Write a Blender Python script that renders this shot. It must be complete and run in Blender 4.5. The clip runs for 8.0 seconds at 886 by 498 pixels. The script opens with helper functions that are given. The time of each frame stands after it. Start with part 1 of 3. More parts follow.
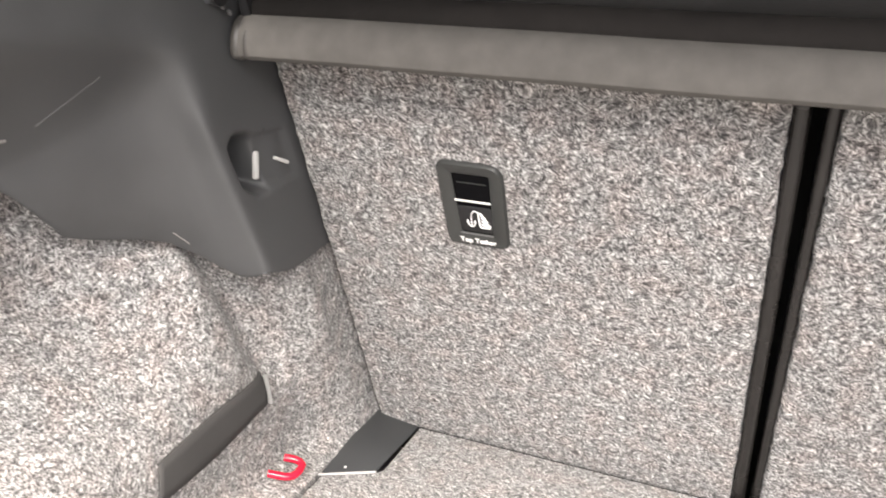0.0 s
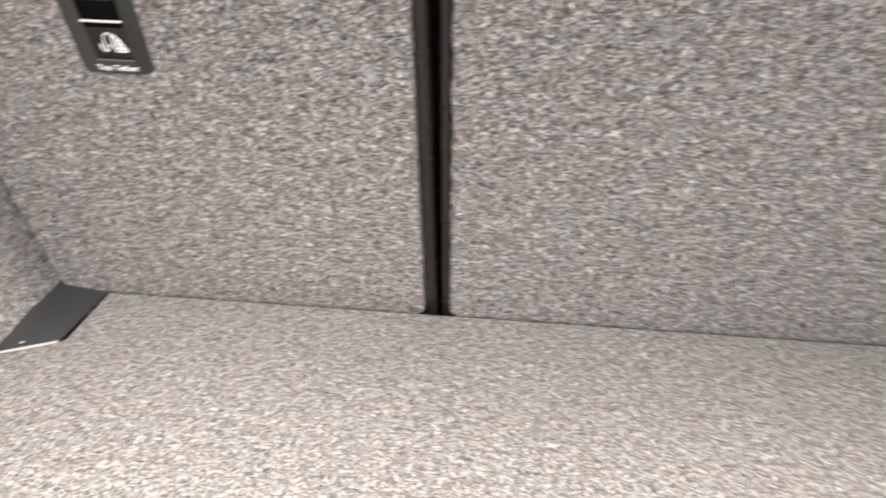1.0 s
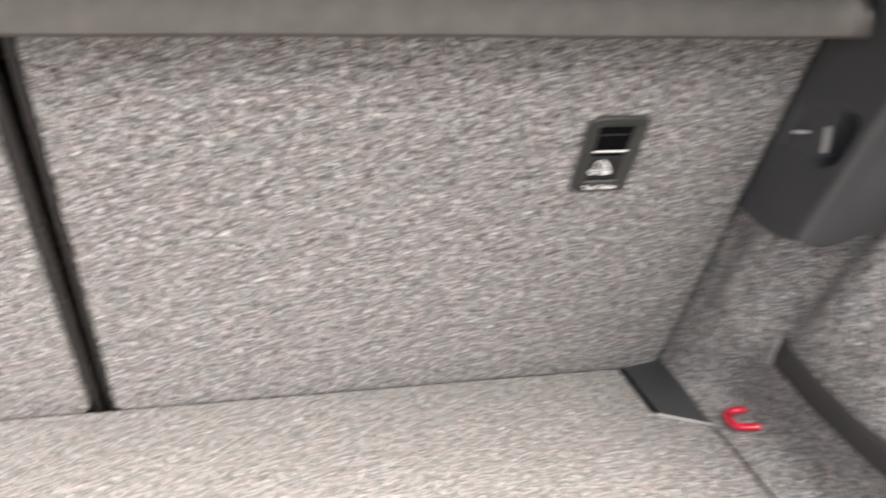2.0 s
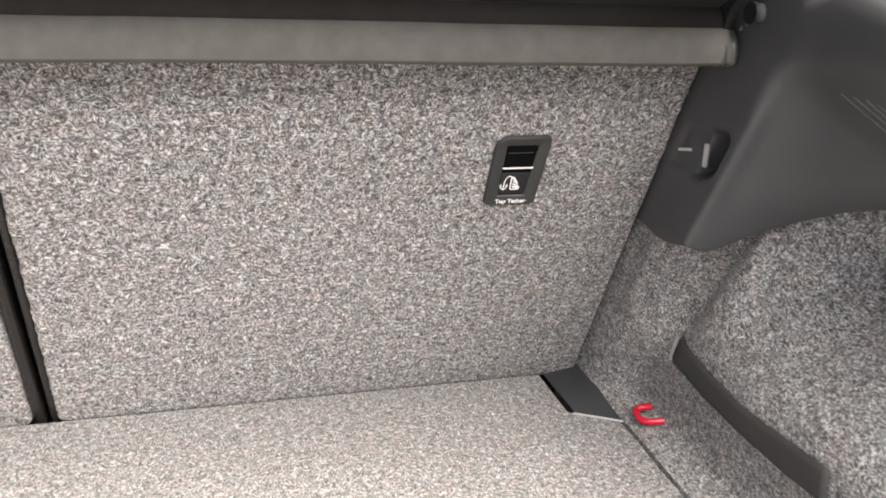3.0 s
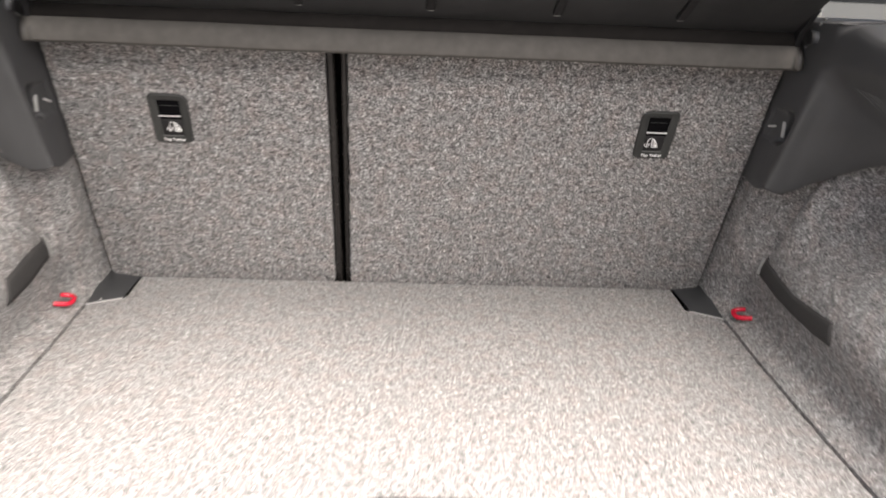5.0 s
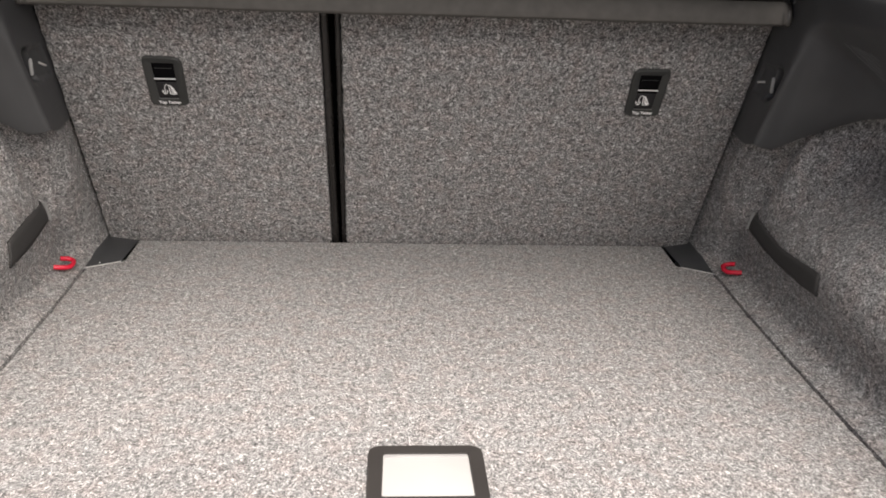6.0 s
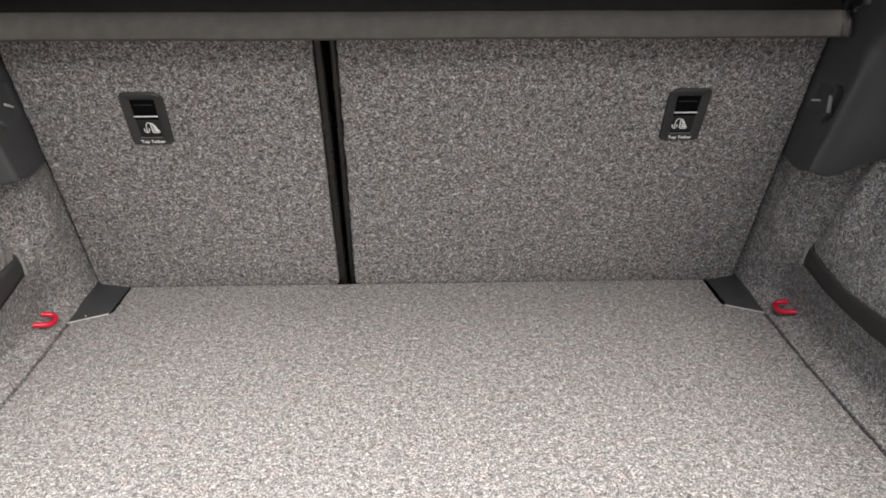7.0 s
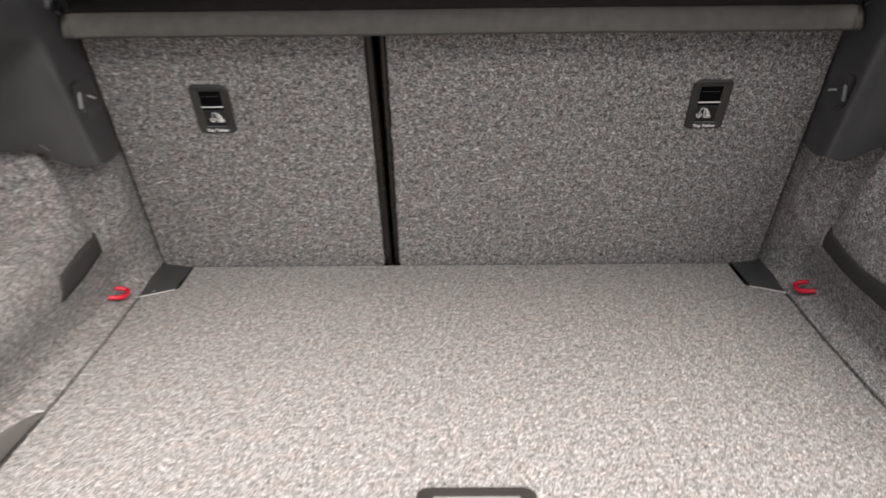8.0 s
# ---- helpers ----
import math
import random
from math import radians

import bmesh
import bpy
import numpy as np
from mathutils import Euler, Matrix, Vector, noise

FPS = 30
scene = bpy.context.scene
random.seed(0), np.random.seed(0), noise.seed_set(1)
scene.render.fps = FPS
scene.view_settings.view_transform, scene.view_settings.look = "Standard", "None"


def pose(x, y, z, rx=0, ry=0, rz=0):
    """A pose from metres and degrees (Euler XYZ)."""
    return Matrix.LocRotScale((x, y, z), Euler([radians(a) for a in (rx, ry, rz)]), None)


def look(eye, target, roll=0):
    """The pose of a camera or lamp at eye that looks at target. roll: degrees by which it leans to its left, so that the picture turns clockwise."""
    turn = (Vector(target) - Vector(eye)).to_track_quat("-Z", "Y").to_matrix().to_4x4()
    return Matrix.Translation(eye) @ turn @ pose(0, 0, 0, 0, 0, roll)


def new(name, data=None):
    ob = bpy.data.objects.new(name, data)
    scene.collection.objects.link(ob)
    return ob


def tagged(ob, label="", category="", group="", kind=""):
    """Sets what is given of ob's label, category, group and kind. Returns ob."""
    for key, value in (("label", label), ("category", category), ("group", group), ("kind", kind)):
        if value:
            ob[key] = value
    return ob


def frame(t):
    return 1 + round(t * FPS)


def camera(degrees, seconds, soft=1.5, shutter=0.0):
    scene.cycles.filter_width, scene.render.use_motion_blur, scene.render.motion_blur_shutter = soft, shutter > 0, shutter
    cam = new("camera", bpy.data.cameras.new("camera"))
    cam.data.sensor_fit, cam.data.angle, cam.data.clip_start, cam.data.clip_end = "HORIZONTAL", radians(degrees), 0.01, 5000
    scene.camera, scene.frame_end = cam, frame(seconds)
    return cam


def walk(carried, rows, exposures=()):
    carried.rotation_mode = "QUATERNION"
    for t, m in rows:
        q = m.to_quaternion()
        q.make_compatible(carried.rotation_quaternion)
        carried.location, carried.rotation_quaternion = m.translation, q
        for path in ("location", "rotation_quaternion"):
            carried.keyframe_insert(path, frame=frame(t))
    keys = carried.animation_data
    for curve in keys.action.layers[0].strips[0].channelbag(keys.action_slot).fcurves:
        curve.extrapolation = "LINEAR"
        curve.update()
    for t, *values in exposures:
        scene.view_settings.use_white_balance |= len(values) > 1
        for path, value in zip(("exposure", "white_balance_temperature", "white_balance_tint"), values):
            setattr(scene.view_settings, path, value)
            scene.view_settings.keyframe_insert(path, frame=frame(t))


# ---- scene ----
from mathutils.bvhtree import BVHTree

# ================= camera =================
cam = camera(55.4, 8.0, soft=1.75, shutter=0.68)
PATH = [
    (0, (-0.123, -0.766, 0.445), (-0.849, 1.012, -0.113), 2.8),
    (0.0333, (-0.1222, -0.7650, 0.4438), (-0.8440, 1.0144, -0.1158), 2.8),
    (0.1, (-0.117, -0.758, 0.435), (-0.813, 1.029, -0.132), 2.8),
    (0.2, (-0.107, -0.747, 0.43), (-0.765, 1.046, -0.163), 2.4),
    (0.3, (-0.095, -0.742, 0.418), (-0.696, 1.067, -0.187), 2.3),
    (0.5, (-0.08, -0.734, 0.403), (-0.52, 1.098, -0.269), 1.9),
    (0.7, (-0.059, -0.74, 0.384), (-0.377, 1.103, -0.324), 1.7),
    (0.9, (-0.055, -0.745, 0.389), (-0.249, 1.09, -0.382), 2.0),
    (1, (-0.056, -0.747, 0.392), (-0.191, 1.086, -0.398), 2.0),
    (1.2, (-0.045, -0.769, 0.401), (-0.088, 1.077, -0.368), 1.9),
    (1.5, (-0.029, -0.792, 0.42), (0.118, 1.061, -0.318), 1.7),
    (1.8, (0.029, -0.808, 0.445), (0.335, 1.04, -0.256), 1.3),
    (2, (0.056, -0.815, 0.458), (0.47, 1.021, -0.219), 1.5),
    (2.2, (0.068, -0.833, 0.457), (0.56, 1.002, -0.168), 1.4),
    (3.3, (0.06, -0.922, 0.458), (0.592, 0.913, -0.134), 1.8),
    (3.5, (0.041, -0.951, 0.457), (0.512, 0.899, -0.138), 1.9),
    (4, (-0.005, -1.046, 0.467), (0.258, 0.843, -0.135), 2.6),
    (4.5, (-0.003, -1.224, 0.48), (0.116, 0.685, -0.106), 2.9),
    (5, (-0.021, -1.363, 0.492), (0.083, 0.541, -0.11), 2.5),
    (5.2, (-0.032, -1.413, 0.5), (0.086, 0.485, -0.12), 2.5),
    (6.3, (-0.026, -1.341, 0.482), (0.097, 0.535, -0.202), 1.8),
    (6.5, (-0.021, -1.3, 0.494), (0.086, 0.575, -0.193), 1.4),
    (7, (-0.003, -1.242, 0.5), (0.057, 0.64, -0.174), -0.1),
    (7.5, (0.003, -1.252, 0.498), (0.024, 0.629, -0.181), -0.5),
    (8, (-0.009, -1.341, 0.496), (-0.036, 0.547, -0.164), -0.7),
]
EXPOSURES = [(0.0, 2.5, 6720, 10), (0.5, 2.28, 6720, 10), (1.0, 1.92, 6800, 10.5), (1.5, 1.87, 6800, 11), (2.0, 2.36, 6720, 10), (3.5, 2.26, 6790, 10.3), (4.0, 2.13, 6830, 11), (4.5, 1.91, 6740, 10.8), (5.2, 1.61, 6740, 11), (6.5, 0.77, 6720, 10), (7.0, 1.05, 6540, 9), (7.5, 1.25, 6620, 10), (8.0, 1.04, 6670, 10.5)]
walk(cam, [(t, look(eye, target, roll)) for t, eye, target, roll in PATH], EXPOSURES)

# ================= world, sun =================
SUN_TURN, SUN_HIGH = radians(162), radians(53)
world = bpy.data.worlds.new("world")
scene.world = world
world.use_nodes = True
wn = world.node_tree.nodes
sky = wn.new("ShaderNodeTexSky")
sky.sky_type, sky.sun_disc = "NISHITA", False
sky.sun_elevation, sky.sun_rotation = SUN_HIGH, SUN_TURN
sky.air_density, sky.dust_density, sky.ozone_density = 0.5, 4.0, 0.0
wn["Background"].inputs[1].default_value = 0.09
world.node_tree.links.new(sky.outputs[0], wn["Background"].inputs[0])
sun = new("sun", bpy.data.lights.new("sun", "SUN"))
sun.data.energy, sun.data.angle, sun.data.color = 4.1, radians(68), (1.0, 0.965, 0.935)
to_sun = Vector((math.sin(SUN_TURN) * math.cos(SUN_HIGH), math.cos(SUN_TURN) * math.cos(SUN_HIGH), math.sin(SUN_HIGH)))
sun.matrix_world = look(to_sun * 5, (0, 0, 0))


# ================= materials =================
def material(name, rough=0.6, metal=0.0, spec=0.5):
    m = bpy.data.materials.new(name)
    m.use_nodes = True
    b = m.node_tree.nodes["Principled BSDF"]
    b.inputs["Roughness"].default_value, b.inputs["Metallic"].default_value = rough, metal
    b.inputs["Specular IOR Level"].default_value = spec
    return m, m.node_tree, b


def node(tree, kind, **values):
    n = tree.nodes.new(kind)
    for key, value in values.items():
        n.inputs[key].default_value = value
    return n


def ramp(tree, stops):
    r = tree.nodes.new("ShaderNodeValToRGB")
    while len(r.color_ramp.elements) < len(stops):
        r.color_ramp.elements.new(0.5)
    for e, (at, c) in zip(r.color_ramp.elements, stops):
        e.position, e.color = at, (*c, 1)
    return r


def carpet(name, lay=(0.0, 0.0, 0.0), light=1.2, harsh=0.0, fine=1.0):
    """Needle-felt of mixed dark and light fibres lying in the plane that lay turns flat."""
    m, t, b = material(name, 0.95, 0, 0.1)
    co = t.nodes.new("ShaderNodeTexCoord")
    flat = node(t, "ShaderNodeMapping", Rotation=lay)
    t.links.new(co.outputs["Object"], flat.inputs["Vector"])
    curl = node(t, "ShaderNodeTexNoise", Scale=70.0, Detail=1.0)
    t.links.new(flat.outputs[0], curl.inputs["Vector"])
    bent = t.nodes.new("ShaderNodeVectorMath")
    bent.operation = "MULTIPLY_ADD"
    bent.inputs[1].default_value = (0.012, 0.012, 0.0)
    t.links.new(curl.outputs["Color"], bent.inputs[0]), t.links.new(flat.outputs[0], bent.inputs[2])
    fibres = []
    for turn, size, across in ((0.25, 2.0, 500.0), (1.85, 2.0, 545.0), (1.05, 1.8, 590.0), (2.65, 1.8, 525.0)):
        mp = node(t, "ShaderNodeMapping", Rotation=(0.0, 0.0, turn), Scale=(size, 1.0, 1.0), Location=(turn, 0.3, 0.7))
        mp.vector_type = "TEXTURE"
        t.links.new(bent.outputs[0], mp.inputs["Vector"])
        n = node(t, "ShaderNodeTexNoise", Scale=across * fine, Detail=2.5, Roughness=0.65)
        t.links.new(mp.outputs[0], n.inputs["Vector"])
        fibres.append(n.outputs["Fac"])

    def blend(kind, p, q):
        n = t.nodes.new("ShaderNodeMath")
        n.operation = kind
        t.links.new(p, n.inputs[0]), t.links.new(q, n.inputs[1])
        return n.outputs[0]

    both = t.nodes.new("ShaderNodeMath")
    both.operation = "MULTIPLY"
    both.inputs[1].default_value = 0.5
    t.links.new(blend("ADD", blend("MAXIMUM", *fibres[:2]), blend("MINIMUM", *fibres[2:])), both.inputs[0])
    c = lambda v, w=0.0: (v * light * (1.02 + w), v * light, v * light * (0.99 - w))
    r = ramp(t, ((0.40 + 0.015 * harsh, c(0.042 - 0.012 * harsh)), (0.462 + 0.008 * harsh, c(0.105 - 0.02 * harsh, 0.006)), (0.535, c(0.262, 0.006)), (0.60 - 0.012 * harsh, c(0.485 + 0.1 * harsh, 0.0))))
    t.links.new(both.outputs[0], r.inputs["Fac"])
    tuft = node(t, "ShaderNodeTexNoise", Scale=118.0 * fine, Detail=3.0, Roughness=0.72)
    t.links.new(flat.outputs[0], tuft.inputs["Vector"])
    rb = ramp(t, ((0.35, (0.60, 0.60, 0.61)), (0.5, (0.94, 0.94, 0.935)), (0.65, (1.32, 1.31, 1.30))))
    t.links.new(tuft.outputs["Fac"], rb.inputs["Fac"])
    hue = node(t, "ShaderNodeTexNoise", Scale=42.0, Detail=3.0)
    t.links.new(flat.outputs[0], hue.inputs["Vector"])
    rh = ramp(t, ((0.36, (1.045, 0.99, 0.97)), (0.5, (1.005, 1.0, 0.995)), (0.64, (0.985, 1.005, 1.005))))
    t.links.new(hue.outputs["Fac"], rh.inputs["Fac"])
    colour = r.outputs[0]
    for tone in (rb, rh):
        mul = node(t, "ShaderNodeMix")
        mul.data_type, mul.blend_type = "RGBA", "MULTIPLY"
        mul.inputs["Factor"].default_value = 1.0
        t.links.new(colour, mul.inputs[6]), t.links.new(tone.outputs[0], mul.inputs[7])
        colour = mul.outputs[2]
    t.links.new(colour, b.inputs["Base Color"])
    bump = node(t, "ShaderNodeBump", Strength=0.5, Distance=0.0014)
    t.links.new(both.outputs[0], bump.inputs["Height"])
    t.links.new(bump.outputs[0], b.inputs["Normal"])
    b.inputs["Sheen Weight"].default_value = 0.12
    return m


def plastic(name, colour, rough=0.5, grain=900.0, depth=0.0002, vary=0.12, spec=0.4, patch=14.0):
    """Moulded plastic with a fine grain and faint smears."""
    m, t, b = material(name, rough, 0, spec)
    co = t.nodes.new("ShaderNodeTexCoord")
    n = node(t, "ShaderNodeTexNoise", Scale=patch, Detail=4.0)
    t.links.new(co.outputs["Object"], n.inputs["Vector"])
    r = ramp(t, ((0.3, tuple(v * (1 - vary) for v in colour)), (0.7, tuple(v * (1 + vary) for v in colour))))
    t.links.new(n.outputs["Fac"], r.inputs["Fac"])
    t.links.new(r.outputs[0], b.inputs["Base Color"])
    rr = ramp(t, ((0.3, (rough - 0.06,) * 3), (0.7, (rough + 0.08,) * 3)))
    t.links.new(n.outputs["Fac"], rr.inputs["Fac"])
    t.links.new(rr.outputs[0], b.inputs["Roughness"])
    g = node(t, "ShaderNodeTexNoise", Scale=grain, Detail=1.0)
    t.links.new(co.outputs["Object"], g.inputs["Vector"])
    bump = node(t, "ShaderNodeBump", Strength=0.35, Distance=depth)
    t.links.new(g.outputs["Fac"], bump.inputs["Height"])
    t.links.new(bump.outputs[0], b.inputs["Normal"])
    return m


CARPET = carpet("grey_floor_carpet", harsh=-0.05, fine=1.18)
SEAT_CARPET = carpet("grey_seat_carpet", (-math.pi / 2 - math.atan(0.52), 0.0, 0.0), 1.10, 0.25, 0.96)
LINING_CARPET = carpet("grey_lining_carpet", (0.0, math.pi / 2, 0.0), 1.14, 0.0, 1.0)
TRIM = plastic("dark_grey_trim", (0.060, 0.0615, 0.0635), 0.5)
BLACK = plastic("black_plastic", (0.014, 0.014, 0.015), 0.5)
BEZEL = plastic("bezel_plastic", (0.034, 0.0355, 0.034), 0.45)
PIT = plastic("recess_plastic", (0.003, 0.003, 0.0035), 0.6, spec=0.05)
SHELF = plastic("shelf_underside", (0.042, 0.0425, 0.044), 0.48, 500.0)
LIP = plastic("shelf_lip", (0.097, 0.092, 0.085), 0.85, 700.0, 0.0004, 0.12, 0.2, 60.0)
HINGE_SHADE = plastic("hinge_shade", (0.018, 0.0165, 0.0155), 0.95, 700.0, 0.0004, 0.15, 0.1, 60.0)
SLEEVE = plastic("sleeve_plastic", (0.052, 0.049, 0.045), 0.36, 700.0, 0.0003, 0.15, 0.4)
BAND = plastic("woven_band", (0.040, 0.039, 0.038), 0.8, 1500.0, 0.0004)
FLAP = plastic("flap_plastic", (0.043, 0.045, 0.047), 0.38)
RED = plastic("red_plastic", (0.5, 0.012, 0.034), 0.12, 400.0, 0.0001, 0.05)
PALE = plastic("pale_plastic", (0.45, 0.45, 0.44), 0.4)
PIN = plastic("grey_pin", (0.085, 0.088, 0.095), 0.25)
POCKET = plastic("grey_flap_plastic", (0.115, 0.11, 0.105), 0.6)
SCUFF = plastic("pale_scuff", (0.22, 0.21, 0.2), 0.8)
DASH = plastic("grey_line", (0.12, 0.12, 0.12), 0.5)
EDGE = plastic("slot_edge_plastic", (0.19, 0.19, 0.185), 0.5)
WHITE = plastic("white_print", (0.85, 0.85, 0.84), 0.5, 900.0, 0.0, 0.02)
BAR = plastic("pale_bar", (0.74, 0.735, 0.72), 0.3, 900.0, 0.0, 0.03)
SEAL = plastic("seat_edge_strip", (0.017, 0.0155, 0.0145), 0.27)
GAP = plastic("gap_shade_black", (0.003, 0.003, 0.003), 0.9, spec=0.1)
HEADLINER = plastic("headliner_cloth", (0.36, 0.355, 0.34), 0.9, 600.0)
BODY = plastic("body_paint", (0.4, 0.4, 0.4), 0.35)
CONCRETE = plastic("worn_asphalt", (0.12, 0.117, 0.11), 0.85, 60.0, 0.001)
GLASS, gt, gb = material("window_glass", 0.02)
gb.inputs["Base Color"].default_value = (0.60, 0.62, 0.62, 1)
gb.inputs["Transmission Weight"].default_value, gb.inputs["IOR"].default_value = 1.0, 1.45

# ================= building helpers =================
WHERE = {}


def thing(name, at, label, category, group="", kind=""):
    ob = new(name)
    ob.empty_display_size = 0.05
    ob.location = at
    WHERE[ob] = Vector(at)
    return tagged(ob, label, category, group, kind)


def part(name, bm, mat, parent, label="", smooth=True, thick=0.0):
    """One mesh object under a thing or under a part; bm is in world metres."""
    at = WHERE[parent]
    bmesh.ops.translate(bm, verts=bm.verts, vec=-at)
    me = bpy.data.meshes.new(name)
    bm.to_mesh(me)
    bm.free()
    me.materials.append(mat)
    if smooth:
        me.shade_smooth()
        me.set_sharp_from_angle(angle=radians(40))
    ob = new(name, me)
    ob.parent = parent
    WHERE[ob] = at
    if thick:
        mod = ob.modifiers.new("thickness", "SOLIDIFY")
        mod.thickness, mod.offset = abs(thick), math.copysign(1.0, thick)
    return tagged(ob, label)


def structure(name, bm, mat, label, category, thick=0.0, smooth=True):
    me = bpy.data.meshes.new(name)
    bm.to_mesh(me)
    bm.free()
    me.materials.append(mat)
    if smooth:
        me.shade_smooth()
        me.set_sharp_from_angle(angle=radians(40))
    ob = new(name, me)
    WHERE[ob] = Vector((0, 0, 0))
    if thick:
        mod = ob.modifiers.new("thickness", "SOLIDIFY")
        mod.thickness, mod.offset = abs(thick), math.copysign(1.0, thick)
    return tagged(ob, label, category, kind="structure")


def box(size, m=Matrix(), bevel=0.0, segments=2):
    bm = bmesh.new()
    bmesh.ops.create_cube(bm, size=1)
    bmesh.ops.scale(bm, vec=size, verts=bm.verts)
    if bevel:
        bmesh.ops.bevel(bm, geom=bm.edges[:], offset=bevel, segments=segments, profile=0.5, affect="EDGES")
    bmesh.ops.transform(bm, matrix=m, verts=bm.verts)
    return bm


def join(bm, other):
    me = bpy.data.meshes.new("tmp")
    other.to_mesh(me)
    other.free()
    bm.from_mesh(me)
    bpy.data.meshes.remove(me)
    return bm


def prism(outline, low, high, m=Matrix(), bevel=0.0, segments=3):
    """A plate of any outline between two heights, its upper rim rounded."""
    bm = bmesh.new()
    f = bm.faces.new([bm.verts.new((x, y, low)) for x, y in outline])
    up = bmesh.ops.extrude_face_region(bm, geom=[f])
    top = [g for g in up["geom"] if isinstance(g, bmesh.types.BMVert)]
    bmesh.ops.translate(bm, verts=top, vec=(0, 0, high - low))
    bmesh.ops.recalc_face_normals(bm, faces=bm.faces)
    if bevel:
        rim = [e for e in bm.edges if all(abs(v.co.z - high) < 1e-6 for v in e.verts)]
        bmesh.ops.bevel(bm, geom=rim, offset=bevel, segments=segments, profile=0.5, affect="EDGES")
    bmesh.ops.transform(bm, matrix=m, verts=bm.verts)
    return bm


def sheet(rows):
    """A smooth surface through rows of points."""
    bm = bmesh.new()
    vs = [[bm.verts.new(p) for p in row] for row in rows]
    for a, b in zip(vs, vs[1:]):
        for n in range(len(a) - 1):
            bm.faces.new((a[n], a[n + 1], b[n + 1], b[n]))
    return bm


def tube(points, radius, sides=10, close=True):
    """A round bar along points."""
    bm = bmesh.new()
    pts = [Vector(p) for p in points]
    rings = []
    for n, p in enumerate(pts):
        d = (pts[min(n + 1, len(pts) - 1)] - pts[max(n - 1, 0)]).normalized()
        side = d.cross(Vector((0.31, 0.2, 0.93))).normalized()
        up = d.cross(side)
        rings.append([bm.verts.new(p + radius * (math.cos(a) * side + math.sin(a) * up)) for a in (2 * math.pi * k / sides for k in range(sides))])
    for a, b in zip(rings, rings[1:]):
        for k in range(sides):
            bm.faces.new((a[k], a[(k + 1) % sides], b[(k + 1) % sides], b[k]))
    bm.faces.new(rings[0][::-1]), bm.faces.new(rings[-1])
    bmesh.ops.recalc_face_normals(bm, faces=bm.faces)
    return bm


def along(stops, v):
    """Linear reading between stops."""
    xs, ys = zip(*stops)
    return float(np.interp(v, xs, ys))


def smooth01(v):
    v = min(max(v, 0.0), 1.0)
    return v * v * (3 - 2 * v)


def rounded(w0, w1, h, r, steps=5):
    """Outline of a trapezium, w0 wide below and w1 above, with rounded corners, centred."""
    corners = [(-w0 / 2, -h / 2), (w0 / 2, -h / 2), (w1 / 2, h / 2), (-w1 / 2, h / 2)]
    out = []
    for n, c in enumerate(corners):
        c, a, b = Vector(c), Vector(corners[n - 1]), Vector(corners[(n + 1) % 4])
        rr = r[n] if isinstance(r, (tuple, list)) else r
        p, q = c + (a - c).normalized() * rr, c + (b - c).normalized() * rr
        for k in range(steps + 1):
            u = k / steps
            out.append(tuple(p.lerp(c, u).lerp(c.lerp(q, u), u)))
    return out


# ================= plan =================
RAKE = 0.52                      # the backrests' foot is at y = 0, and they lean back by this much per metre of height
FLOOR_EDGE = ((0.0, 0.503), (0.13, 0.500), (0.30, 0.490), (0.50, 0.4845), (0.90, 0.480))
LEAN = math.atan(RAKE)


def seat_pose(x, z, out=0.0):
    """On the back of a backrest at x and height z: local x across, y up the slope, z out towards the tailgate."""
    return Matrix.Translation((x, -RAKE * z, z)) @ pose(0, 0, 0, 90 + math.degrees(LEAN)) @ Matrix.Translation((0, 0, out))


# ================= setting: floor, side linings, shell =================
def boot_floor():
    right = [(0.4515, -0.0030), (0.4475, -0.100), (0.4515, -0.107), (0.4965, -0.1365)]
    right += [(along(FLOOR_EDGE, s) - 0.0026 + 0.0006 * math.sin(s * 61.0) * math.sin(s * 23.0), -s) for s in (0.15 + 0.004 * k for k in range(181))]
    rng = random.Random(3)
    right = right[:4] + [(x + rng.uniform(-0.0011, 0.0009), y) for x, y in right[4:]]
    outline = right + [(-x, y) for x, y in right[::-1]]
    floor = structure("floor", prism(outline[::-1], -0.025, 0.0, bevel=0.0025), CARPET, "grey speckled carpet boot floor board with a lifting handle", "boot floor")
    frame_m = Matrix.Translation((0.0105, -0.687, 0.0))
    ring = bmesh.new()
    outer, inner = rounded(0.117, 0.117, 0.1, 0.014), rounded(0.087, 0.085, 0.070, 0.003)
    loops = []
    for pts, z in ((outer, 0.0), ([(x * 0.985, y * 0.985) for x, y in outer], 0.003), ([(x * 1.02, y * 1.02) for x, y in inner], 0.003), (inner, 0.0005)):
        loops.append([ring.verts.new((x, y, z)) for x, y in pts])
    for a, b in zip(loops, loops[1:]):
        for k in range(len(a)):
            ring.faces.new((a[k], a[(k + 1) % len(a)], b[(k + 1) % len(a)], b[k]))
    bmesh.ops.transform(ring, matrix=frame_m, verts=ring.verts)
    part("handle_frame", ring, SURROUND, floor, "dark grey plastic handle surround")
    part("handle_plate", prism(rounded(0.088, 0.086, 0.071, 0.003), 0.0003, 0.0012, frame_m, 0.0005), PLATE, floor, "pale silvery lifting plate")
    part("handle_step", box((0.084, 0.0045, 0.0022), frame_m @ Matrix.Translation((0, 0.0325, 0.0014)), 0.0008), STEP, floor, "grey step at the plate's edge")


